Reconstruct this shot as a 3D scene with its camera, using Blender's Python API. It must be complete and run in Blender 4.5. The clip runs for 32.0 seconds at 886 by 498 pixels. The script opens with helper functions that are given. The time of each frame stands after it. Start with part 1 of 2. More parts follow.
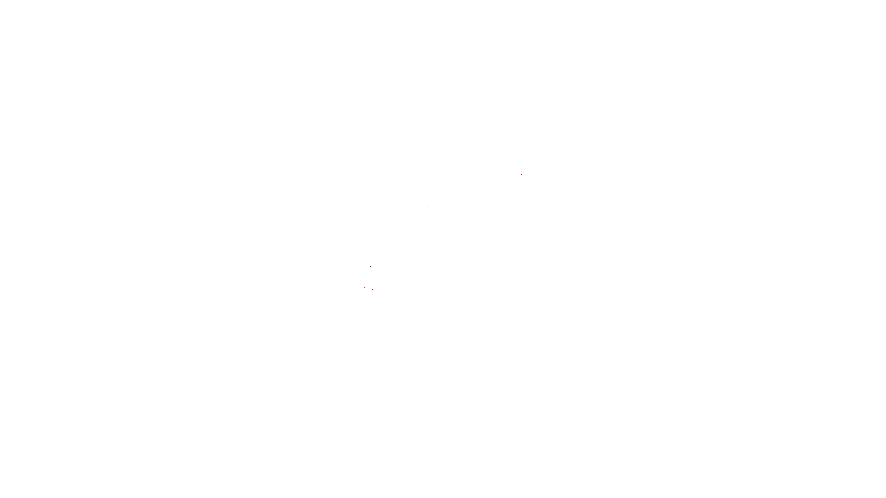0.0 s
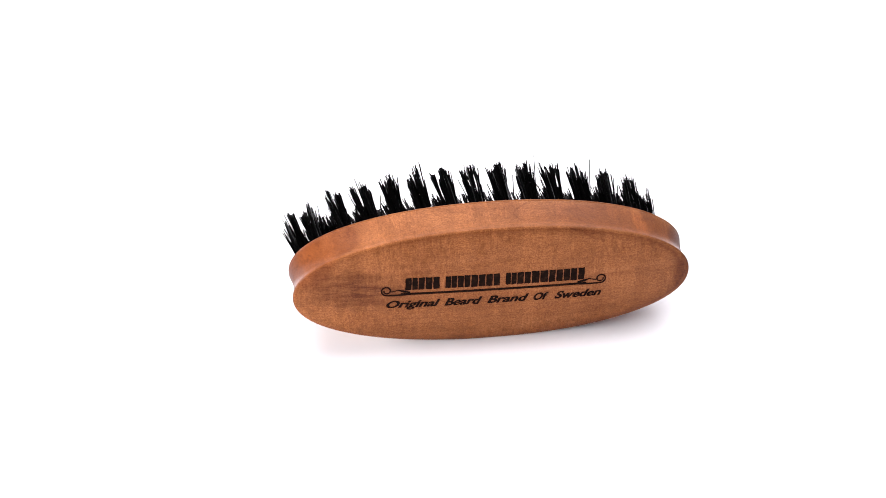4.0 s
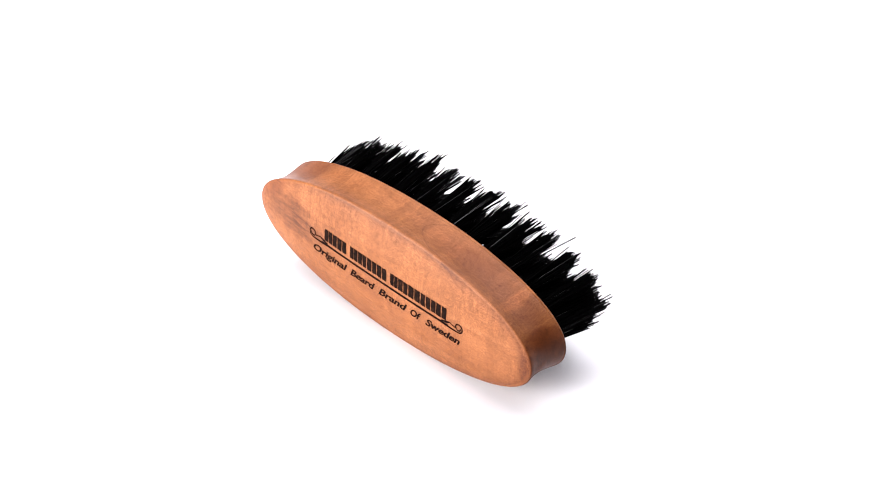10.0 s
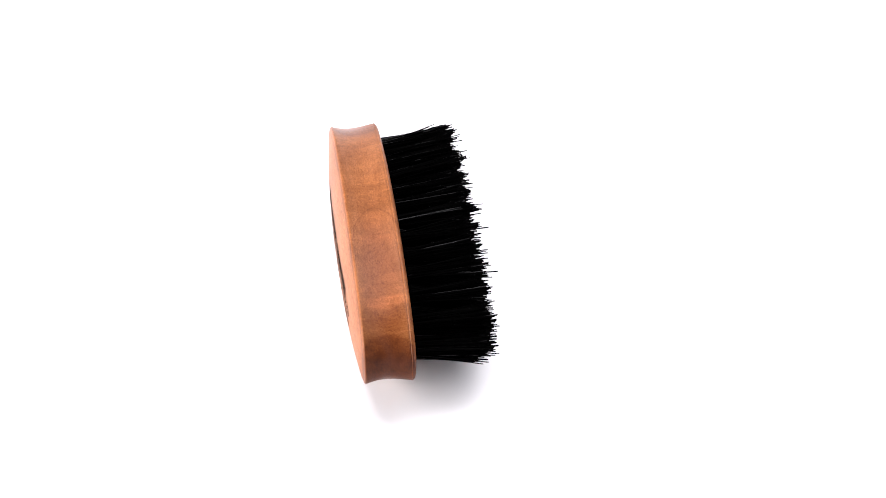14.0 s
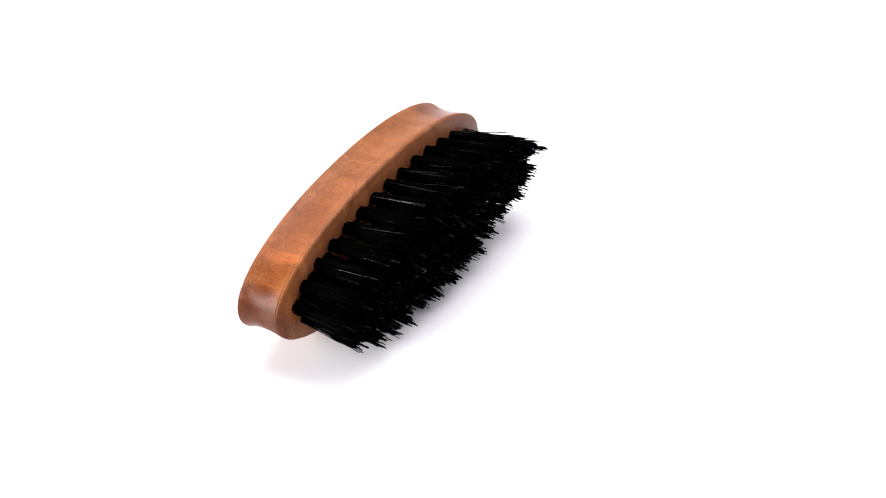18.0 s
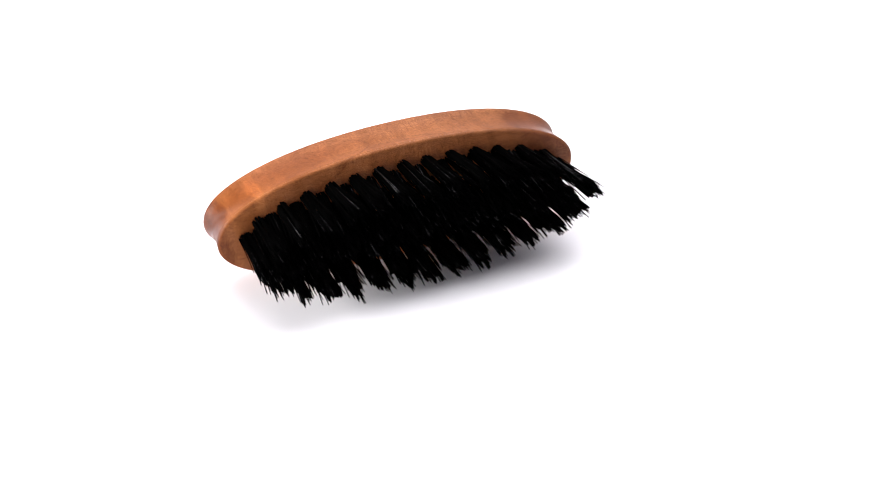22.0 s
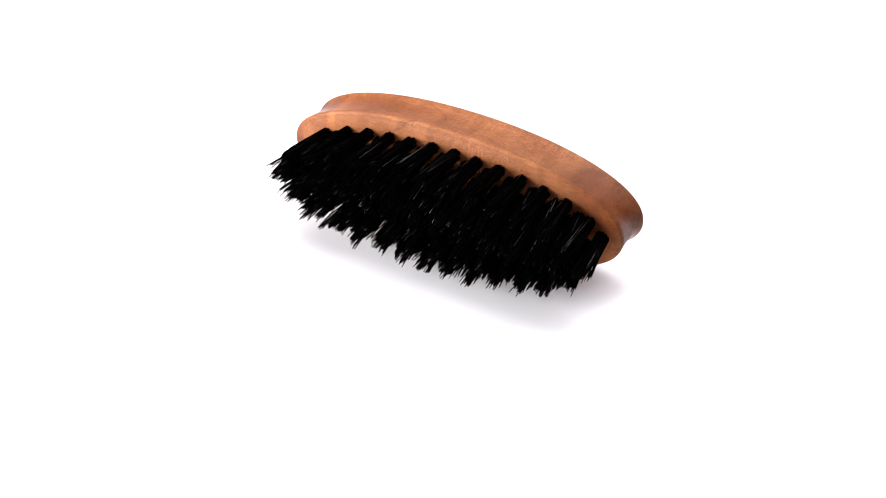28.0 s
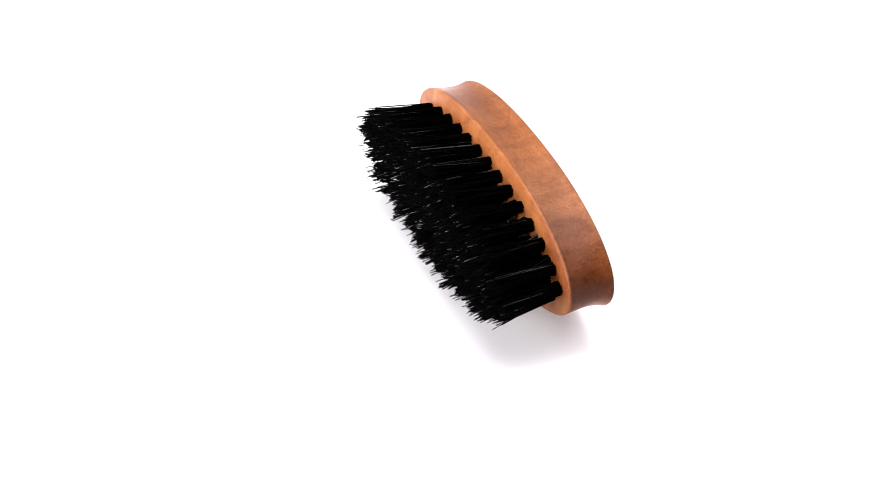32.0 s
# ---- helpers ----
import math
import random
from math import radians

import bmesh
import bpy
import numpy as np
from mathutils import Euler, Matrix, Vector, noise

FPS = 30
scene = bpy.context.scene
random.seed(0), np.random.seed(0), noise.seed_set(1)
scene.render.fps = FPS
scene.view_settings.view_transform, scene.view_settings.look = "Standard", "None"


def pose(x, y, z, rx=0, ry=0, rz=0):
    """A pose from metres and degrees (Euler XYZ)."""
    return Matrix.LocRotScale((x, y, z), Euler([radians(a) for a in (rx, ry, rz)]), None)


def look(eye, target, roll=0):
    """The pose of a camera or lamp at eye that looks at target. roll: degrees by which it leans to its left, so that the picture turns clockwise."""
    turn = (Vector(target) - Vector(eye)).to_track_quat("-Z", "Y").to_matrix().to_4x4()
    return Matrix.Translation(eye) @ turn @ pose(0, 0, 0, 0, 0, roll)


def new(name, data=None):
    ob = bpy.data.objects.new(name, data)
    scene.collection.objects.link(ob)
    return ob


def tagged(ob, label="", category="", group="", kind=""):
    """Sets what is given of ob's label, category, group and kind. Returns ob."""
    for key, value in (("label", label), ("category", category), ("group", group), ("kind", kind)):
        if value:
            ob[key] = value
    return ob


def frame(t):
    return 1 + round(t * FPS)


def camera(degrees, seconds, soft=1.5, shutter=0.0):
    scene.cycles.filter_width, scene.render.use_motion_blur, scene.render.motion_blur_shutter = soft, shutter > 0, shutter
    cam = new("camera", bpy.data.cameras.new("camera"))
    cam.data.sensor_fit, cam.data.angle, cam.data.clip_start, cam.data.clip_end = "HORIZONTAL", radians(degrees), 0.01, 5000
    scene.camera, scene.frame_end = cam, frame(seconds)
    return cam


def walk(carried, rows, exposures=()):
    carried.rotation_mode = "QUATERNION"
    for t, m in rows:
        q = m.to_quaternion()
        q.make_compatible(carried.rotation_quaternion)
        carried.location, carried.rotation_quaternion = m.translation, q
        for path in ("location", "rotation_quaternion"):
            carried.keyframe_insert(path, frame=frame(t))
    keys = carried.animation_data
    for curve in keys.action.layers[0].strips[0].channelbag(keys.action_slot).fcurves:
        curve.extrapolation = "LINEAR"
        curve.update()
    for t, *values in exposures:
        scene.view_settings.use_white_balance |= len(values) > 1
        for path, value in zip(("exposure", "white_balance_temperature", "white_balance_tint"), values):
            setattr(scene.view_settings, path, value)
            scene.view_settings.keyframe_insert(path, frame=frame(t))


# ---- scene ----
CLIP = 32.0
cam = camera(19.84, CLIP, soft=0.95)
EYE = pose(0, -0.5402, 0.3920, 90 - 35.30, 0, 0.150) @ pose(0, 0, 0, 0, 0, -0.15)
walk(cam, [(0, EYE), (CLIP, EYE)],
     exposures=[(0, 17.0, 5900, 10), (0.2, 5.2, 5400, 10), (0.5, 2.5, 5100, 10), (0.8, 1.9, 5000, 10), (1.0, 1.3, 5400, 10),
                (1.3, 0.4, 6100, 10), (1.6, 0.0, 6500, 10), (CLIP, 0.0, 6500, 10)])

# the turntable: brush heading at the start, degrees a second, and where the brush stands off its axis
HEADING, SPIN = 44.59, -9.135
OFF_X, OFF_Y = 0.00731, -0.02093

# ---- light: a white light tent with softboxes above, behind to one side and in front ----
world = bpy.data.worlds.new("studio")
scene.world = world
world.use_nodes = True
world.node_tree.nodes["Background"].inputs[0].default_value = (0.86, 0.82, 1.0, 1)
world.node_tree.nodes["Background"].inputs[1].default_value = 0.22


def softbox(name, eye, target, width, height, watts, colour):
    data = bpy.data.lights.new(name, "AREA")
    data.shape, data.size, data.size_y, data.energy, data.color = "RECTANGLE", width, height, watts, colour
    ob = new(name, data)
    ob.matrix_world = look(eye, target)
    return ob


softbox("softbox_left", (-0.96, -0.30, 0.28), (0, 0, 0.01), 1.0, 0.46, 33.5, (0.995, 0.975, 0.98))
softbox("softbox_right", (0.62, 0.30, 0.90), (0, 0, 0.01), 0.9, 0.8, 8.5, (0.985, 0.965, 1.0))
softbox("softbox_back", (-0.05, 0.42, 1.10), (0, 0, 0.0), 1.3, 1.0, 20.5, (0.985, 0.96, 1.0))


# the handle: height of its middle above the table, half its length and height, its outline's power,
# and where its two faces begin and how far they swell
CZ = 0.01698
HALF_L, HALF_H, POWER = 0.05033, 0.01712, 2.12
EDGE_F, EDGE_B, DOME_F, DOME_B = -0.00609, 0.00641, 0.0024, 0.0008


# ---- materials ----
def material(name):
    m = bpy.data.materials.new(name)
    m.use_nodes = True
    nt = m.node_tree
    return m, nt, nt.nodes["Principled BSDF"]


def node(nt, kind, **sets):
    n = nt.nodes.new(kind)
    for key, value in sets.items():
        n.inputs[key].default_value = value
    return n


def ramp(nt, source, stops):
    n = nt.nodes.new("ShaderNodeValToRGB")
    while len(n.color_ramp.elements) < len(stops):
        n.color_ramp.elements.new(0.5)
    for e, (at, c) in zip(n.color_ramp.elements, stops):
        e.position, e.color = at, (*c, 1) if len(c) == 3 else (c[0], c[0], c[0], 1)
    nt.links.new(source, n.inputs[0])
    return n


def mix(nt, kind, fac, a, b):
    n = nt.nodes.new("ShaderNodeMix")
    n.data_type, n.blend_type = "RGBA", kind
    for sock, value in ((n.inputs[0], fac), (n.inputs[6], a), (n.inputs[7], b)):
        if isinstance(value, bpy.types.NodeSocket):
            nt.links.new(value, sock)
        else:
            sock.default_value = value if isinstance(value, float) else (*value, 1)
    return n.outputs[2]


def stretched(nt, coord, scale, turn=(0, 0, 0)):
    n = nt.nodes.new("ShaderNodeMapping")
    n.inputs["Scale"].default_value, n.inputs["Rotation"].default_value = scale, turn
    nt.links.new(coord, n.inputs[0])
    return n.outputs[0]


def noise_of(nt, vector, scale, detail=4.0, rough=0.55, distortion=0.0):
    n = node(nt, "ShaderNodeTexNoise", Scale=scale, Detail=detail, Roughness=rough, Distortion=distortion)
    nt.links.new(vector, n.inputs["Vector"])
    return n.outputs[0]


def wood_material():
    m, nt, bsdf = material("oiled_pear_wood")
    co = nt.nodes.new("ShaderNodeTexCoord").outputs["Object"]
    # long fine grain, growth bands, cross figure, pores and thin growth lines
    grain = noise_of(nt, stretched(nt, co, (480, 2500, 2900)), 1.0, 5.0, 0.68, 0.3)
    bands = noise_of(nt, stretched(nt, co, (14, 110, 170), (0, 0.03, 0.05)), 1.0, 3.0, 0.5, 0.8)
    figure = noise_of(nt, stretched(nt, co, (170, 30, 40), (0, 0.25, 0.2)), 1.0, 3.0, 0.55, 0.6)
    hatch = noise_of(nt, stretched(nt, co, (1900, 500, 360), (0, 0.06, 0)), 1.0, 4.0, 0.6)
    pores = noise_of(nt, stretched(nt, co, (3000, 4200, 4200)), 1.0, 2.0, 0.7)
    patch = noise_of(nt, stretched(nt, co, (70, 60, 110)), 1.0, 2.0, 0.5)
    rings = noise_of(nt, stretched(nt, co, (36, 60, 60)), 1.0, 2.0, 0.4, 0.6)
    base = ramp(nt, bands, [(0.3, (0.220, 0.0728, 0.0222)), (0.5, (0.247, 0.0846, 0.0268)), (0.72, (0.274, 0.0974, 0.0334))]).outputs[0]
    base = mix(nt, "MULTIPLY", 0.52, base, ramp(nt, grain, [(0.34, (0.62, 0.55, 0.46)), (0.52, (1, 1, 1)), (0.70, (1.28, 1.30, 1.32))]).outputs[0])
    base = mix(nt, "MULTIPLY", 0.52, base, ramp(nt, figure, [(0.36, (0.82, 0.76, 0.69)), (0.50, (0.97, 0.96, 0.95)), (0.545, (1.0, 1.0, 1.0)), (0.565, (1.2, 1.22, 1.24))]).outputs[0])
    base = mix(nt, "MULTIPLY", ramp(nt, patch, [(0.42, (0.05,)), (0.60, (0.6,))]).outputs[0], base, ramp(nt, hatch, [(0.40, (0.74, 0.67, 0.58)), (0.50, (1, 1, 1)), (0.60, (1.16, 1.17, 1.19))]).outputs[0])
    base = mix(nt, "MULTIPLY", 0.78, base, ramp(nt, pores, [(0.34, (0.55, 0.46, 0.38)), (0.5, (1, 1, 1)), (0.60, (1.22, 1.26, 1.32)), (0.68, (1.5, 1.58, 1.7))]).outputs[0])
    flame = noise_of(nt, stretched(nt, co, (34, 300, 420), (0, 0.04, 0.03)), 1.0, 4.0, 0.6, 0.9)
    base = mix(nt, "MULTIPLY", 0.3, base, ramp(nt, flame, [(0.36, (0.70, 0.62, 0.54)), (0.47, (1, 1, 1)), (0.66, (1.1, 1.11, 1.12))]).outputs[0])
    base = mix(nt, "MULTIPLY", 0.22, base, ramp(nt, rings, [(0.490, (1, 1, 1)), (0.497, (0.45, 0.36, 0.30)), (0.501, (1, 1, 1))]).outputs[0])
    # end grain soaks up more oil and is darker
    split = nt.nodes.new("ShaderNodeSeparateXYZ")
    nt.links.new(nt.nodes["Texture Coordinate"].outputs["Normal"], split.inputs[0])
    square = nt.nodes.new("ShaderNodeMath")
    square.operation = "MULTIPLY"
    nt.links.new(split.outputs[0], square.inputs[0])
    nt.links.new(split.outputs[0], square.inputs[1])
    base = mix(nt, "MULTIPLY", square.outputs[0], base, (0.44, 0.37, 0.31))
    # dark heartwood near one end, a pale stripe and a darker tip at the other
    def blot(place, size, stops):
        at = nt.nodes.new("ShaderNodeMapping")
        at.inputs["Location"].default_value = [-p / q for p, q in zip(place, size)]
        at.inputs["Scale"].default_value = [1 / q for q in size]
        wobble = nt.nodes.new("ShaderNodeVectorMath")
        wobble.operation = "MULTIPLY_ADD"
        wobble.inputs[1].default_value = (0.004, 0.002, 0.003)
        soft = node(nt, "ShaderNodeTexNoise", Scale=120.0, Detail=3.0)
        nt.links.new(co, soft.inputs["Vector"])
        nt.links.new(soft.outputs["Color"], wobble.inputs[0])
        nt.links.new(co, wobble.inputs[2])
        nt.links.new(wobble.outputs[0], at.inputs[0])
        ball = nt.nodes.new("ShaderNodeTexGradient")
        ball.gradient_type = "SPHERICAL"
        nt.links.new(at.outputs[0], ball.inputs[0])
        return ramp(nt, ball.outputs[1], stops).outputs[0]

    streak = noise_of(nt, stretched(nt, co, (160, 300, 900), (0, 0.5, 0)), 1.0, 4.0, 0.6, 0.4)
    heart = blot((-0.0335, -0.0080, CZ + 0.0036), (0.0165, 0.0060, 0.0072), [(0.0, (0.0,)), (0.6, (0.95,))])
    heart = mix(nt, "MULTIPLY", 1.0, heart, ramp(nt, streak, [(0.35, (0.25,)), (0.62, (1.0,))]).outputs[0])
    base = mix(nt, "MULTIPLY", heart, base, (0.36, 0.28, 0.23))
    base = mix(nt, "MULTIPLY", blot((-0.0430, 0.0020, CZ + 0.0110), (0.0130, 0.0090, 0.0150), [(0.0, (0.0,)), (0.10, (0.75,)), (0.6, (0.9,))]), base, (0.66, 0.54, 0.47))
    base = mix(nt, "MULTIPLY", blot((0.0405, 0.0020, CZ + 0.0100), (0.0022, 0.0090, 0.0100), [(0.0, (0.0,)), (0.4, (1.0,))]), base, (1.40, 1.42, 1.40))
    base = mix(nt, "MULTIPLY", blot((0.0520, 0.0010, CZ - 0.0010), (0.0075, 0.0080, 0.0130), [(0.0, (0.0,)), (0.08, (0.7,)), (0.5, (1.0,))]), base, (0.60, 0.49, 0.42))
    # darker wood along one half of the rim, partly painting in its lack of sheen
    base = mix(nt, "MULTIPLY", blot((0.0330, 0.0010, CZ + 0.0150), (0.0300, 0.0068, 0.0130), [(0.0, (0.0,)), (0.5, (1.0,))]), base, (0.80, 0.70, 0.60))
    # a thin dark line along the arris of the branded face, fading towards the heartwood end
    def maths(kind, a, b=None):
        n = nt.nodes.new("ShaderNodeMath")
        n.operation = kind
        for sock, value in zip(n.inputs, (a, b)):
            if isinstance(value, bpy.types.NodeSocket):
                nt.links.new(value, sock)
            elif value is not None:
                sock.default_value = value
        return n.outputs[0]

    place = nt.nodes.new("ShaderNodeSeparateXYZ")
    nt.links.new(co, place.inputs[0])
    # a thin growth line that arcs across the rim
    arc = blot((0.0330, 0.0016, CZ + 0.0180), (0.0255, 0.0076, 0.0180), [(0.0, (0.0,)), (0.010, (0.7,)), (0.035, (0.25,)), (0.09, (0.0,))])
    base = mix(nt, "MULTIPLY", maths("MULTIPLY", arc, maths("LESS_THAN", place.outputs[0], 0.028)), base, (0.55, 0.44, 0.36))
    out = maths("POWER", maths("ADD", maths("POWER", maths("ABSOLUTE", maths("DIVIDE", place.outputs[0], HALF_L)), POWER),
                               maths("POWER", maths("ABSOLUTE", maths("DIVIDE", maths("SUBTRACT", place.outputs[2], CZ), HALF_H)), POWER)), 1 / POWER)
    line = ramp(nt, maths("ADD", out, maths("MULTIPLY", maths("SUBTRACT", bands, 0.5), 0.05)), [(0.880, (0.0,)), (0.945, (0.55,)), (0.968, (1.0,)), (0.985, (0.1,))]).outputs[0]
    front = maths("LESS_THAN", place.outputs[1], EDGE_F + 0.0002)
    along = ramp(nt, maths("MULTIPLY_ADD", place.outputs[0], 10.0), [(0.0, (0.15,)), (0.55, (0.75,))])
    along.inputs[0].links[0].from_node.inputs[2].default_value = 0.5
    line = maths("MULTIPLY", maths("MULTIPLY", line, front), along.outputs[0])
    base = mix(nt, "MULTIPLY", line, base, (0.52, 0.42, 0.35))
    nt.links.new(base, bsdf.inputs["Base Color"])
    nt.links.new(ramp(nt, grain, [(0.3, (0.44,)), (0.7, (0.34,))]).outputs[0], bsdf.inputs["Roughness"])
    bsdf.inputs["Specular IOR Level"].default_value = 0.16
    bsdf.inputs["Anisotropic"].default_value = 0.85
    tangent = nt.nodes.new("ShaderNodeTangent")
    tangent.direction_type, tangent.axis = "RADIAL", "X"
    nt.links.new(tangent.outputs[0], bsdf.inputs["Tangent"])
    bump = node(nt, "ShaderNodeBump", Strength=0.18, Distance=0.0002)
    nt.links.new(mix(nt, "MIX", 0.5, grain, pores), bump.inputs["Height"])
    nt.links.new(bump.outputs[0], bsdf.inputs["Normal"])
    return m


def bristle_material():
    m, nt, bsdf = material("black_boar_bristle")
    rnd = nt.nodes.new("ShaderNodeNewGeometry").outputs["Random Per Island"]
    # a few bristles have a lighter base colour that paints in grey glints
    nt.links.new(ramp(nt, rnd, [(0.0, (0.0007, 0.0007, 0.0007)), (0.94, (0.0010, 0.0010, 0.0010)), (0.965, (0.005, 0.005, 0.005)), (1.0, (0.016, 0.015, 0.015))]).outputs[0], bsdf.inputs["Base Color"])
    bsdf.inputs["Roughness"].default_value = 0.25
    nt.links.new(ramp(nt, rnd, [(0.0, (0.002,)), (0.88, (0.003,)), (0.90, (0.09,)), (1.0, (0.42,))]).outputs[0], bsdf.inputs["Specular IOR Level"])
    return m


def burnt_material():
    m, nt, bsdf = material("burnt_wood")
    co = nt.nodes.new("ShaderNodeTexCoord").outputs["Object"]
    n = noise_of(nt, stretched(nt, co, (900, 900, 900)), 1.0, 4.0, 0.7)
    nt.links.new(ramp(nt, n, [(0.3, (0.005, 0.0024, 0.0016)), (0.55, (0.010, 0.0046, 0.0029)), (0.75, (0.040, 0.016, 0.009))]).outputs[0], bsdf.inputs["Base Color"])
    bsdf.inputs["Roughness"].default_value = 0.8
    bsdf.inputs["Specular IOR Level"].default_value = 0.03
    return m


def paper_material():
    m, nt, bsdf = material("white_backdrop_paper")
    co = nt.nodes.new("ShaderNodeTexCoord").outputs["Object"]
    n = noise_of(nt, stretched(nt, co, (40, 40, 40)), 1.0, 5.0, 0.6)
    nt.links.new(ramp(nt, n, [(0.3, (0.86, 0.855, 0.87)), (0.7, (0.88, 0.875, 0.89))]).outputs[0], bsdf.inputs["Base Color"])
    bsdf.inputs["Roughness"].default_value = 0.8
    bsdf.inputs["Specular IOR Level"].default_value = 0.2
    return m


WOOD, BRISTLE, BURNT, PAPER = wood_material(), bristle_material(), burnt_material(), paper_material()


# ---- helpers for meshes ----
def from_lists(name, verts, faces, mat, smooth=False):
    me = bpy.data.meshes.new(name)
    me.from_pydata(verts, [], faces)
    me.materials.append(mat)
    if smooth:
        me.polygons.foreach_set("use_smooth", [True] * len(me.polygons))
    me.update()
    return me


def part(name, me, parent, label=""):
    ob = new(name, me)
    ob.parent = parent
    return tagged(ob, label) if label else ob


# ---- the place: one white paper sweep, from the table up behind ----
def backdrop():
    verts, faces = [], []
    run = [(-0.55, 0.0), (-0.3, 0.0), (0.0, 0.0), (1.0, 0.0)]
    run += [(1.0 + 0.6 * math.sin(radians(a)), 0.6 - 0.6 * math.cos(radians(a))) for a in range(10, 91, 10)]
    run += [(1.6, 1.2), (1.6, 2.4)]
    for y, z in run:
        for x in (-1.4, -0.7, 0.0, 0.7, 1.4):
            verts.append((x, y, z))
    for j in range(len(run) - 1):
        for i in range(4):
            a = j * 5 + i
            faces.append((a, a + 1, a + 6, a + 5))
    ob = new("ground", from_lists("ground", verts, faces, PAPER, True))
    solid = ob.modifiers.new("thickness", "SOLIDIFY")
    solid.thickness, solid.offset = 0.004, -1
    return tagged(ob, "seamless white paper sweep, evenly lit, under the brush", "backdrop", kind="structure")


backdrop()

# ---- the brush ----
# handle: x along it, the branded back towards -y, bristles towards +y, z up; its centre is CZ above the table


def oval(a):
    c, s = math.cos(a), math.sin(a)
    return (math.copysign(abs(c) ** (2 / POWER), c) * HALF_L, math.copysign(abs(s) ** (2 / POWER), s) * HALF_H)


def radius_of(x, z):
    return min(1.0, (abs(x / HALF_L) ** POWER + abs(z / HALF_H) ** POWER) ** (1 / POWER))


def face_front(r):
    """y of the branded face at the share r of the way out to its edge."""
    return EDGE_F - DOME_F * (1 - r ** 2.7)


def face_back(r):
    return EDGE_B + DOME_B * (1 - r ** 3)


def handle_mesh():
    # rings: inward offset in metres and y, from the middle of the branded face round the rim to the bristle face
    rings = []
    for r in (0.08, 0.16, 0.24, 0.32, 0.40, 0.48, 0.56, 0.64, 0.72, 0.78, 0.84, 0.90, 0.94, 0.962):
        rings.append((r, 0.0, face_front(r)))
    for a in (15, 35, 55, 75, 90):
        rr = 0.00045
        rings.append((1.0, rr * (1 - math.sin(radians(a))), EDGE_F + 0.0002 + rr * (1 - math.cos(radians(a))) - 0.0002))
    y0, y1 = EDGE_F + 0.0007, EDGE_B - 0.0013
    for k in range(1, 15):
        f = k / 14
        rings.append((1.0, 0.00075 * math.sin(math.pi * f ** 0.8), y0 + (y1 - y0) * f))
    # a fine groove, the rounded bead and the bristle face
    for off, y in ((0.0, -0.00122), (0.00005, -0.00115), (0.00009, -0.00109), (0.00008, -0.00103), (-0.00002, -0.00096), (-0.00008, -0.00086)):
        rings.append((1.0, off, EDGE_B + y))
    for a in range(10, 81, 10):
        rings.append((1.0, -0.0001 + 0.0011 * (1 - math.cos(radians(a))), EDGE_B - 0.00085 + 0.00080 * math.sin(radians(a))))
    for off, y in ((0.00100, -0.00005), (0.00120, -0.00001), (0.0015, 0.00005), (0.0021, 0.00018)):
        rings.append((1.0, off, EDGE_B + y))
    for r in (0.86, 0.75, 0.6, 0.4, 0.15):
        rings.append((r, 0.0, face_back(r)))
    n = 160
    verts, faces = [], []
    for share, off, y in rings:
        for i in range(n):
            x, z = oval(2 * math.pi * i / n)
            nx, nz = x / HALF_L ** 2, z / HALF_H ** 2
            d = math.hypot(nx, nz) or 1
            verts.append((x * share - nx / d * off, y, CZ + z * share - nz / d * off))
    for j in range(len(rings) - 1):
        for i in range(n):
            a, b = j * n + i, j * n + (i + 1) % n
            faces.append((a, a + n, b + n, b))
    verts += [(0, face_front(0), CZ), (0, face_back(0), CZ)]
    last = (len(rings) - 1) * n
    for i in range(n):
        faces.append((len(verts) - 2, i, (i + 1) % n))
        faces.append((len(verts) - 1, last + (i + 1) % n, last + i))
    return from_lists("handle", verts, faces, WOOD, True)


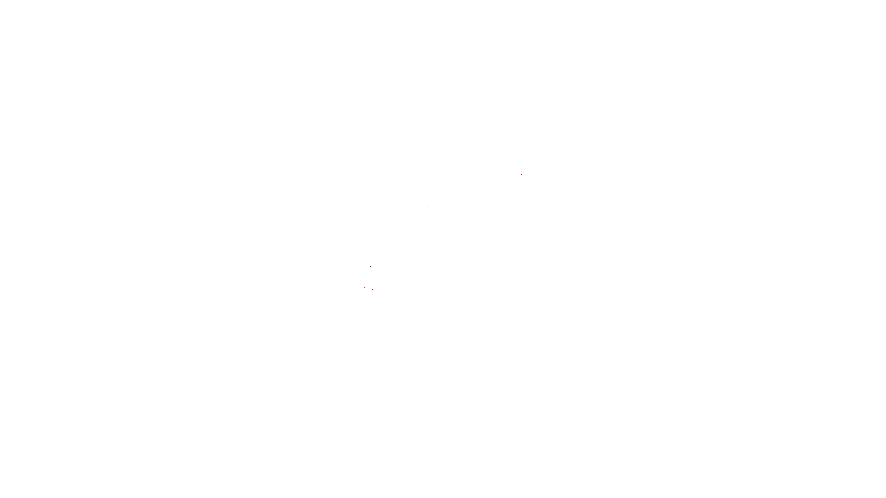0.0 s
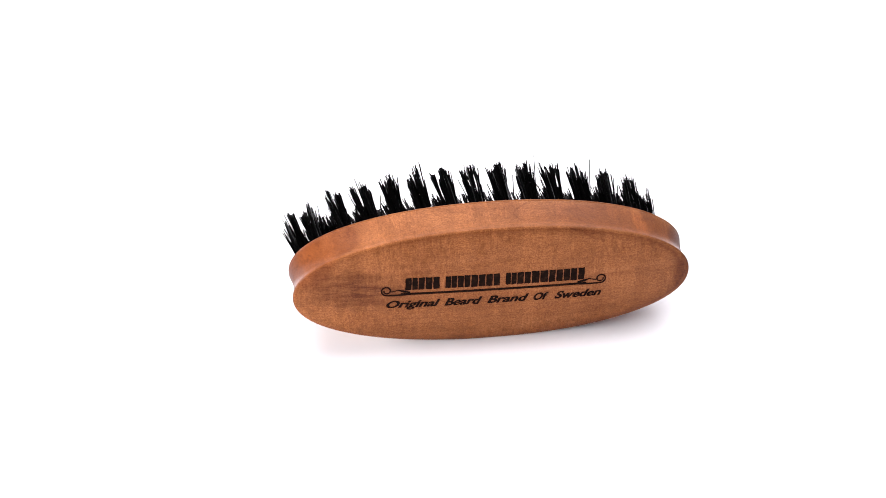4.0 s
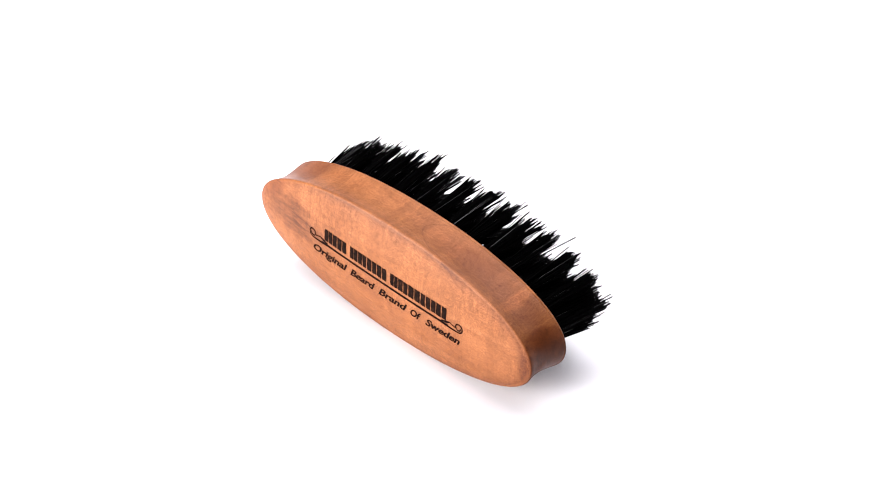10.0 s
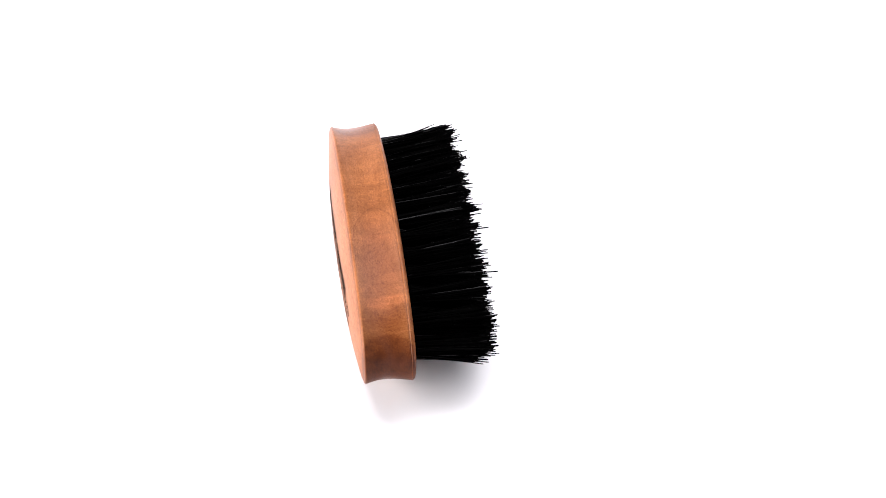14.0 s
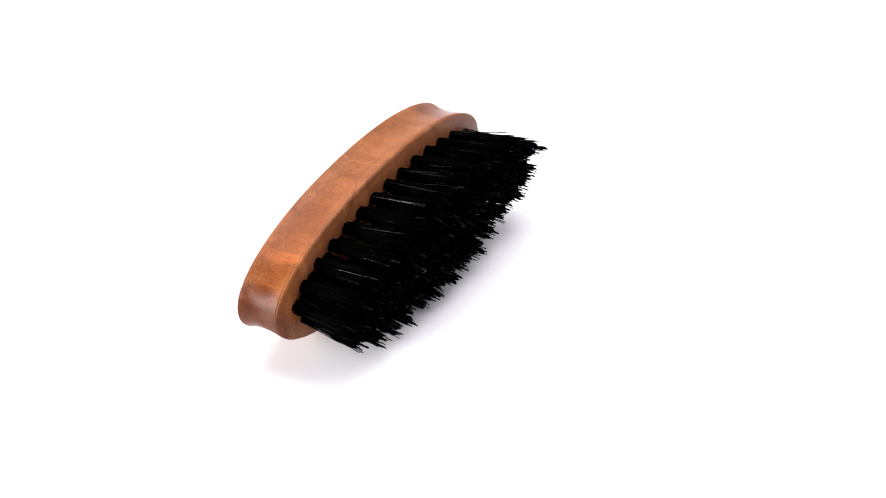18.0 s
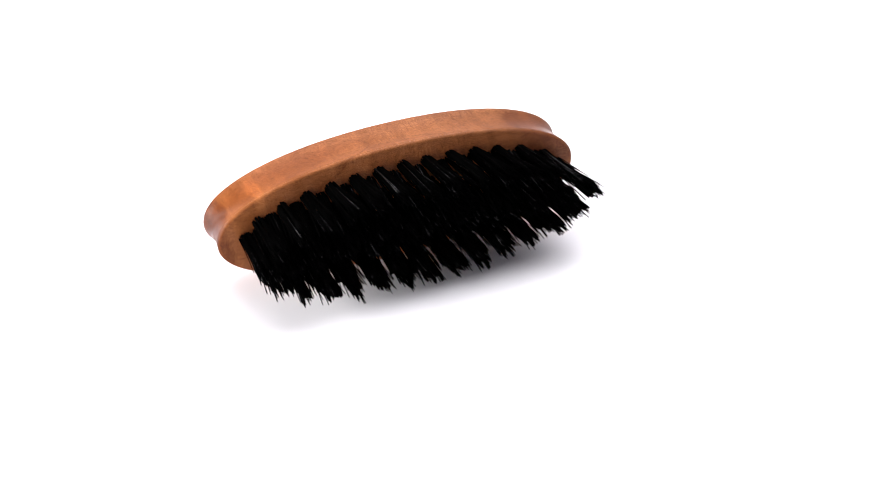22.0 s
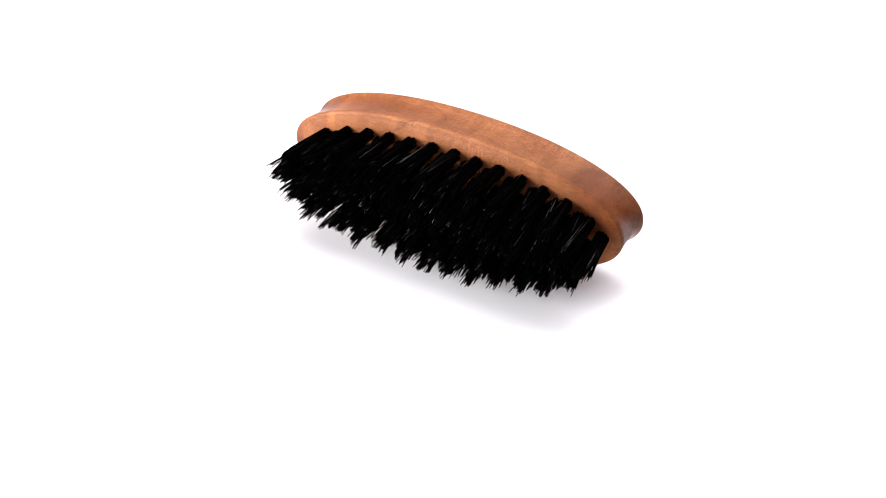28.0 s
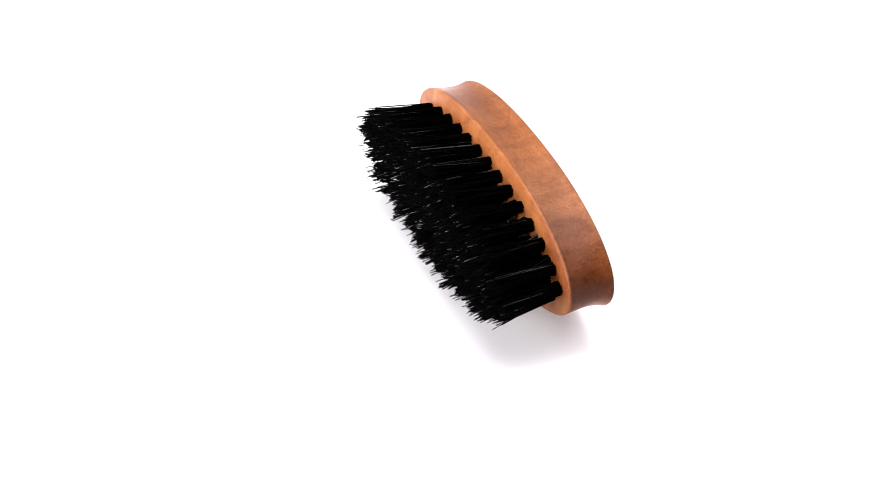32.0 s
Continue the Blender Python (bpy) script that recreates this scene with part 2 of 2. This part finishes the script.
def tuft_mesh(bx, bz, lean_x, lean_z, spread, seed):
    """One tuft of bristles that springs from (bx, bz) on the bristle face and spreads towards its tips."""
    rng = random.Random(seed)
    verts, faces = [], []
    spread_z, fan = (min(spread, 0.00178), 1.9) if spread < 0.002 else (0.0018, 1.0)
    y0 = face_back(radius_of(bx, bz)) - 0.0012
    clumps = []
    for k in range(14):
        a, r = rng.uniform(0, 2 * math.pi), math.sqrt(rng.random())
        ux, uz = r * math.cos(a), r * math.sin(a)
        clumps.append((ux, uz, lean_x + fan * ux + rng.gauss(0, 1.1), lean_z + 2.0 * uz + rng.gauss(0, 1.1), rng.gauss(0, 0.0010)))
    for k in range(int(120 * (spread / 0.0019) ** 1.6)):
        a, r = rng.uniform(0, 2 * math.pi), math.sqrt(rng.random())
        ux, uz = r * math.cos(a), r * math.sin(a)
        near = min(clumps, key=lambda c: (c[0] - ux) ** 2 + (c[1] - uz) ** 2)
        length = 0.0196 - 0.0014 * r ** 3 + near[4] + rng.gauss(0, 0.0008)
        if rng.random() < 0.08:
            length += rng.uniform(-0.007, 0.0022)
        tx = math.tan(radians(near[2] + rng.gauss(0, 0.5))) + (near[0] - ux) * spread * 0.72 / length
        tz = math.tan(radians(near[3] + rng.gauss(0, 0.6))) + (near[1] - uz) * spread_z * 0.72 / length
        if rng.random() < 0.07:
            tx, tz, length = tx + 0.10 * ux + rng.gauss(0, 0.05), tz + rng.gauss(0, 0.05), length * rng.uniform(0.6, 1.05)
        bend_x, bend_z = rng.gauss(0, 0.0004), rng.gauss(0, 0.0005)
        thick = rng.uniform(0.00013, 0.00021)
        norm = math.sqrt(1 + tx * tx + tz * tz)
        first = len(verts)
        turn = rng.uniform(0, 2)
        for f, w in ((0.0, 1.0), (0.35, 1.0), (0.7, 1.0), (1.0, 0.9)):
            d = length * f / norm
            cx = bx + spread * ux + tx * d + bend_x * f * f
            cz = CZ + bz + spread_z * uz + tz * d + bend_z * f * f
            for q in range(3):
                b = turn + q * 2 * math.pi / 3
                verts.append((cx + thick * w * math.cos(b), y0 + d, cz + thick * w * math.sin(b)))
        for j in range(3):
            for q in range(3):
                p, s = first + j * 3 + q, first + j * 3 + (q + 1) % 3
                faces.append((p, p + 3, s + 3, s))
        faces.append((first + 9, first + 11, first + 10))
    return from_lists("bristle_tuft", verts, faces, BRISTLE, True)


def crown(x):
    """Half the height of the bristle field at x."""
    return 0.0113 * math.sqrt(max(0.0, 1 - (x / 0.0437) ** 2))


def tuft_places():
    """x, z, spread and upward lean in degrees of every tuft: five rows, the inner ones set between the outer."""
    places = []
    for i in range(13):
        x = -0.0410 + 0.0067 * i
        places.append((x, crown(x), 0.00165, 6.0 * crown(x) / 0.0113))
        if i:
            places.append((x, 0.42 * crown(x), 0.0018, -3.0))
        places.append((x, -0.86 * crown(x), 0.0020, -7.0 * crown(x) / 0.0113))
    for i in range(12):
        x = -0.0380 + 0.0067 * i
        places.append((x, 0.83 * crown(x), 0.0020, -15.5 + 80 * x))
        places.append((x, -0.10 * crown(x), 0.0021, 2.5))
        places.append((x, -0.58 * crown(x), 0.0020, -4.5 * crown(x) / 0.0113))
    places.append((-0.0447, 0.0003, 0.0019, 0.0))
    places.append((0.0430, 0.0010, 0.0019, 0.0))
    return places


SKIN = 0.00006  # burnt marks stand this far off the wood


def on_back(x, z):
    """A point on the branded face; z from its middle."""
    return (x, face_front(radius_of(x, z)) - SKIN, CZ + z)


def ribbon(points, widths):
    """A burnt line through points, with its width at each."""
    verts, faces = [], []
    for i, ((x, z), w) in enumerate(zip(points, widths)):
        (ax, az), (bx, bz) = points[max(0, i - 1)], points[min(len(points) - 1, i + 1)]
        dx, dz = bx - ax, bz - az
        d = math.hypot(dx, dz) or 1
        for s in (1, -1):
            verts.append(on_back(x - s * dz / d * w / 2, z + s * dx / d * w / 2))
    for i in range(len(points) - 1):
        faces.append((2 * i, 2 * i + 1, 2 * i + 3, 2 * i + 2))
    return verts, faces


TILT = radians(-0.9)
BURN = random.Random(7)


def tilted(x, z):
    return (x * math.cos(TILT) - z * math.sin(TILT), x * math.sin(TILT) + z * math.cos(TILT))


def block(x0, x1, z0, z1):
    """A mark of one to three burnt upright bars, cut small enough to follow the curve of the face."""
    verts, faces = [], []
    wide = x1 - x0
    bars = ((0.0, 1.0),) if wide < 0.002 else ((0.0, 0.47), (0.54, 1.0)) if wide < 0.0042 else ((0.0, 0.32), (0.36, 0.65), (0.69, 1.0))
    for b0, b1 in bars:
        first = len(verts)
        for j in range(5):
            for i in range(4):
                rough_x, rough_z = BURN.uniform(-0.00007, 0.00007), BURN.uniform(-0.00010, 0.00010)
                verts.append(on_back(*tilted(x0 + wide * (b0 + (b1 - b0) * i / 3) + rough_x, z0 + (z1 - z0) * j / 4 + rough_z)))
        for j in range(4):
            for i in range(3):
                a = first + j * 4 + i
                faces.append((a, a + 1, a + 5, a + 4))
    return verts, faces


def scroll(side):
    """The rule's curled end."""
    pts, widths = [], []
    cx, cz = 0.0271, 0.0011
    for k in range(34):
        f = k / 33
        a = radians(-95 + 470 * f)
        r = 0.0014 * (1 - 0.55 * f)
        pts.append((cx + r * math.cos(a), cz + r * math.sin(a)))
        widths.append(0.00045 - 0.0001 * f)
    pts = [(0.0215, -0.0001), (0.0245, -0.0003)] + pts
    widths = [0.0006, 0.00055] + widths
    return ribbon([tilted(side * x, z + 0.0003) for x, z in pts], widths)


def leaf(side):
    """The small wave that fills the corner between rule and curl."""
    pts = [(0.0212, 0.0005), (0.0228, 0.0008), (0.0242, 0.0013), (0.0250, 0.0010), (0.0258, 0.0008), (0.0264, 0.0011)]
    return ribbon([tilted(side * x, z + 0.0003) for x, z in pts], [0.0004, 0.0007, 0.0004, 0.0003, 0.00035, 0.0003])


def writing_mesh(word, x0, x1, z, height):
    """One burnt-in word from x0 to x1, drawn as with a broad slanted nib: two strokes side by side."""
    data = bpy.data.curves.new("words", "FONT")
    data.body, data.size, data.shear, data.offset, data.resolution_u = word, 1.0, 0.36, 0.024, 4
    ob = new("words", data)
    flat = bpy.data.meshes.new_from_object(ob.evaluated_get(bpy.context.evaluated_depsgraph_get()))
    bpy.data.objects.remove(ob)
    xs = [v.co.x for v in flat.vertices]
    low, k = min(xs), (x1 - x0 - 0.00022) / (max(xs) - min(xs))
    verts, faces = [], []
    for step in (-0.7, 0.7):
        first = len(verts)
        for v in flat.vertices:
            x, y, zz = on_back(*tilted(x0 + 0.00011 + (v.co.x - low) * k + step * 0.00010, z + v.co.y * height / 0.7 + step * 0.00005))
            verts.append((x, y - 0.00002 * (step + 0.7), zz))
        faces += [tuple(first + i for i in p.vertices) for p in flat.polygons]
    bpy.data.meshes.remove(flat)
    return from_lists("writing", verts, faces, BURNT)


def brush():
    thing = new("beard_brush")
    tagged(thing, "oval oiled-wood beard brush with black bristles, lying on its side", "brush")
    handle = part("handle", handle_mesh(), thing, "reddish-brown oiled wood handle with burnt-in marking")
    for i, (x, z, spread, lean) in enumerate(tuft_places()):
        me = tuft_mesh(x, z, -3.2 + 155 * x, lean, spread, 100 + i)
        part("bristle_tuft", me, thing, "black boar bristles" if i == 0 else "")
    # the maker's mark: plain blocks, a scrolled rule, and the line of words below it
    edges = ((178, 281), (287, 362), (394, 455), (460, 527), (533, 609), (614, 688), (720, 778), (783, 856), (861, 950), (956, 990), (996, 1070), (1075, 1150))
    for a, b in edges:
        x0, x1 = (-0.0224 + (c - 178) * 0.04525 / 972 for c in (a, b))
        part("mark_block", from_lists("mark_block", *block(x0, x1, 0.0015, 0.0051), BURNT), handle, "burnt-in dark block")
    verts, faces = [], []
    n = 24
    rule = ribbon([tilted(-0.0235 + 0.047 * i / n, 0.0003) for i in range(n + 1)], [0.0007] * (n + 1))
    for v, f in (rule, scroll(1), scroll(-1), leaf(1), leaf(-1)):
        faces += [tuple(i + len(verts) for i in q) for q in f]
        verts += v
    part("scrolled_rule", from_lists("scrolled_rule", verts, faces, BURNT), handle, "burnt-in scrolled line")
    for word, f0, f1 in (("Original", 0.0, 0.251), ("Beard", 0.267, 0.444), ("Brand", 0.464, 0.661), ("Of", 0.680, 0.752), ("Sweden", 0.778, 1.0)):
        me = writing_mesh(word, -0.0272 + 0.0548 * f0, -0.0272 + 0.0548 * f1, -0.0039, 0.0022)
        part("writing", me, handle, "burnt-in slanted writing")
    return thing


BRUSH = brush()


# the table runs a little unevenly: seconds and degrees ahead of an even pace
UNEVEN = ((0, -0.2), (2, -0.35), (6, -0.1), (9, 0.15), (12, 0.1), (14, 0.3), (17, 0.0), (20, -0.15), (24, 0.0), (29, 0.0), (32, 0.15))


def brush_pose(t):
    ahead = float(np.interp(t, [a for a, _ in UNEVEN], [b for _, b in UNEVEN]))
    return pose(0, 0, 0, 0, 0, HEADING + SPIN * t + ahead) @ pose(OFF_X, OFF_Y, 0.00022, 1.06, 0.55, 0)


def motions():
    walk(BRUSH, [(t, brush_pose(t)) for t in range(0, 33)])


motions()
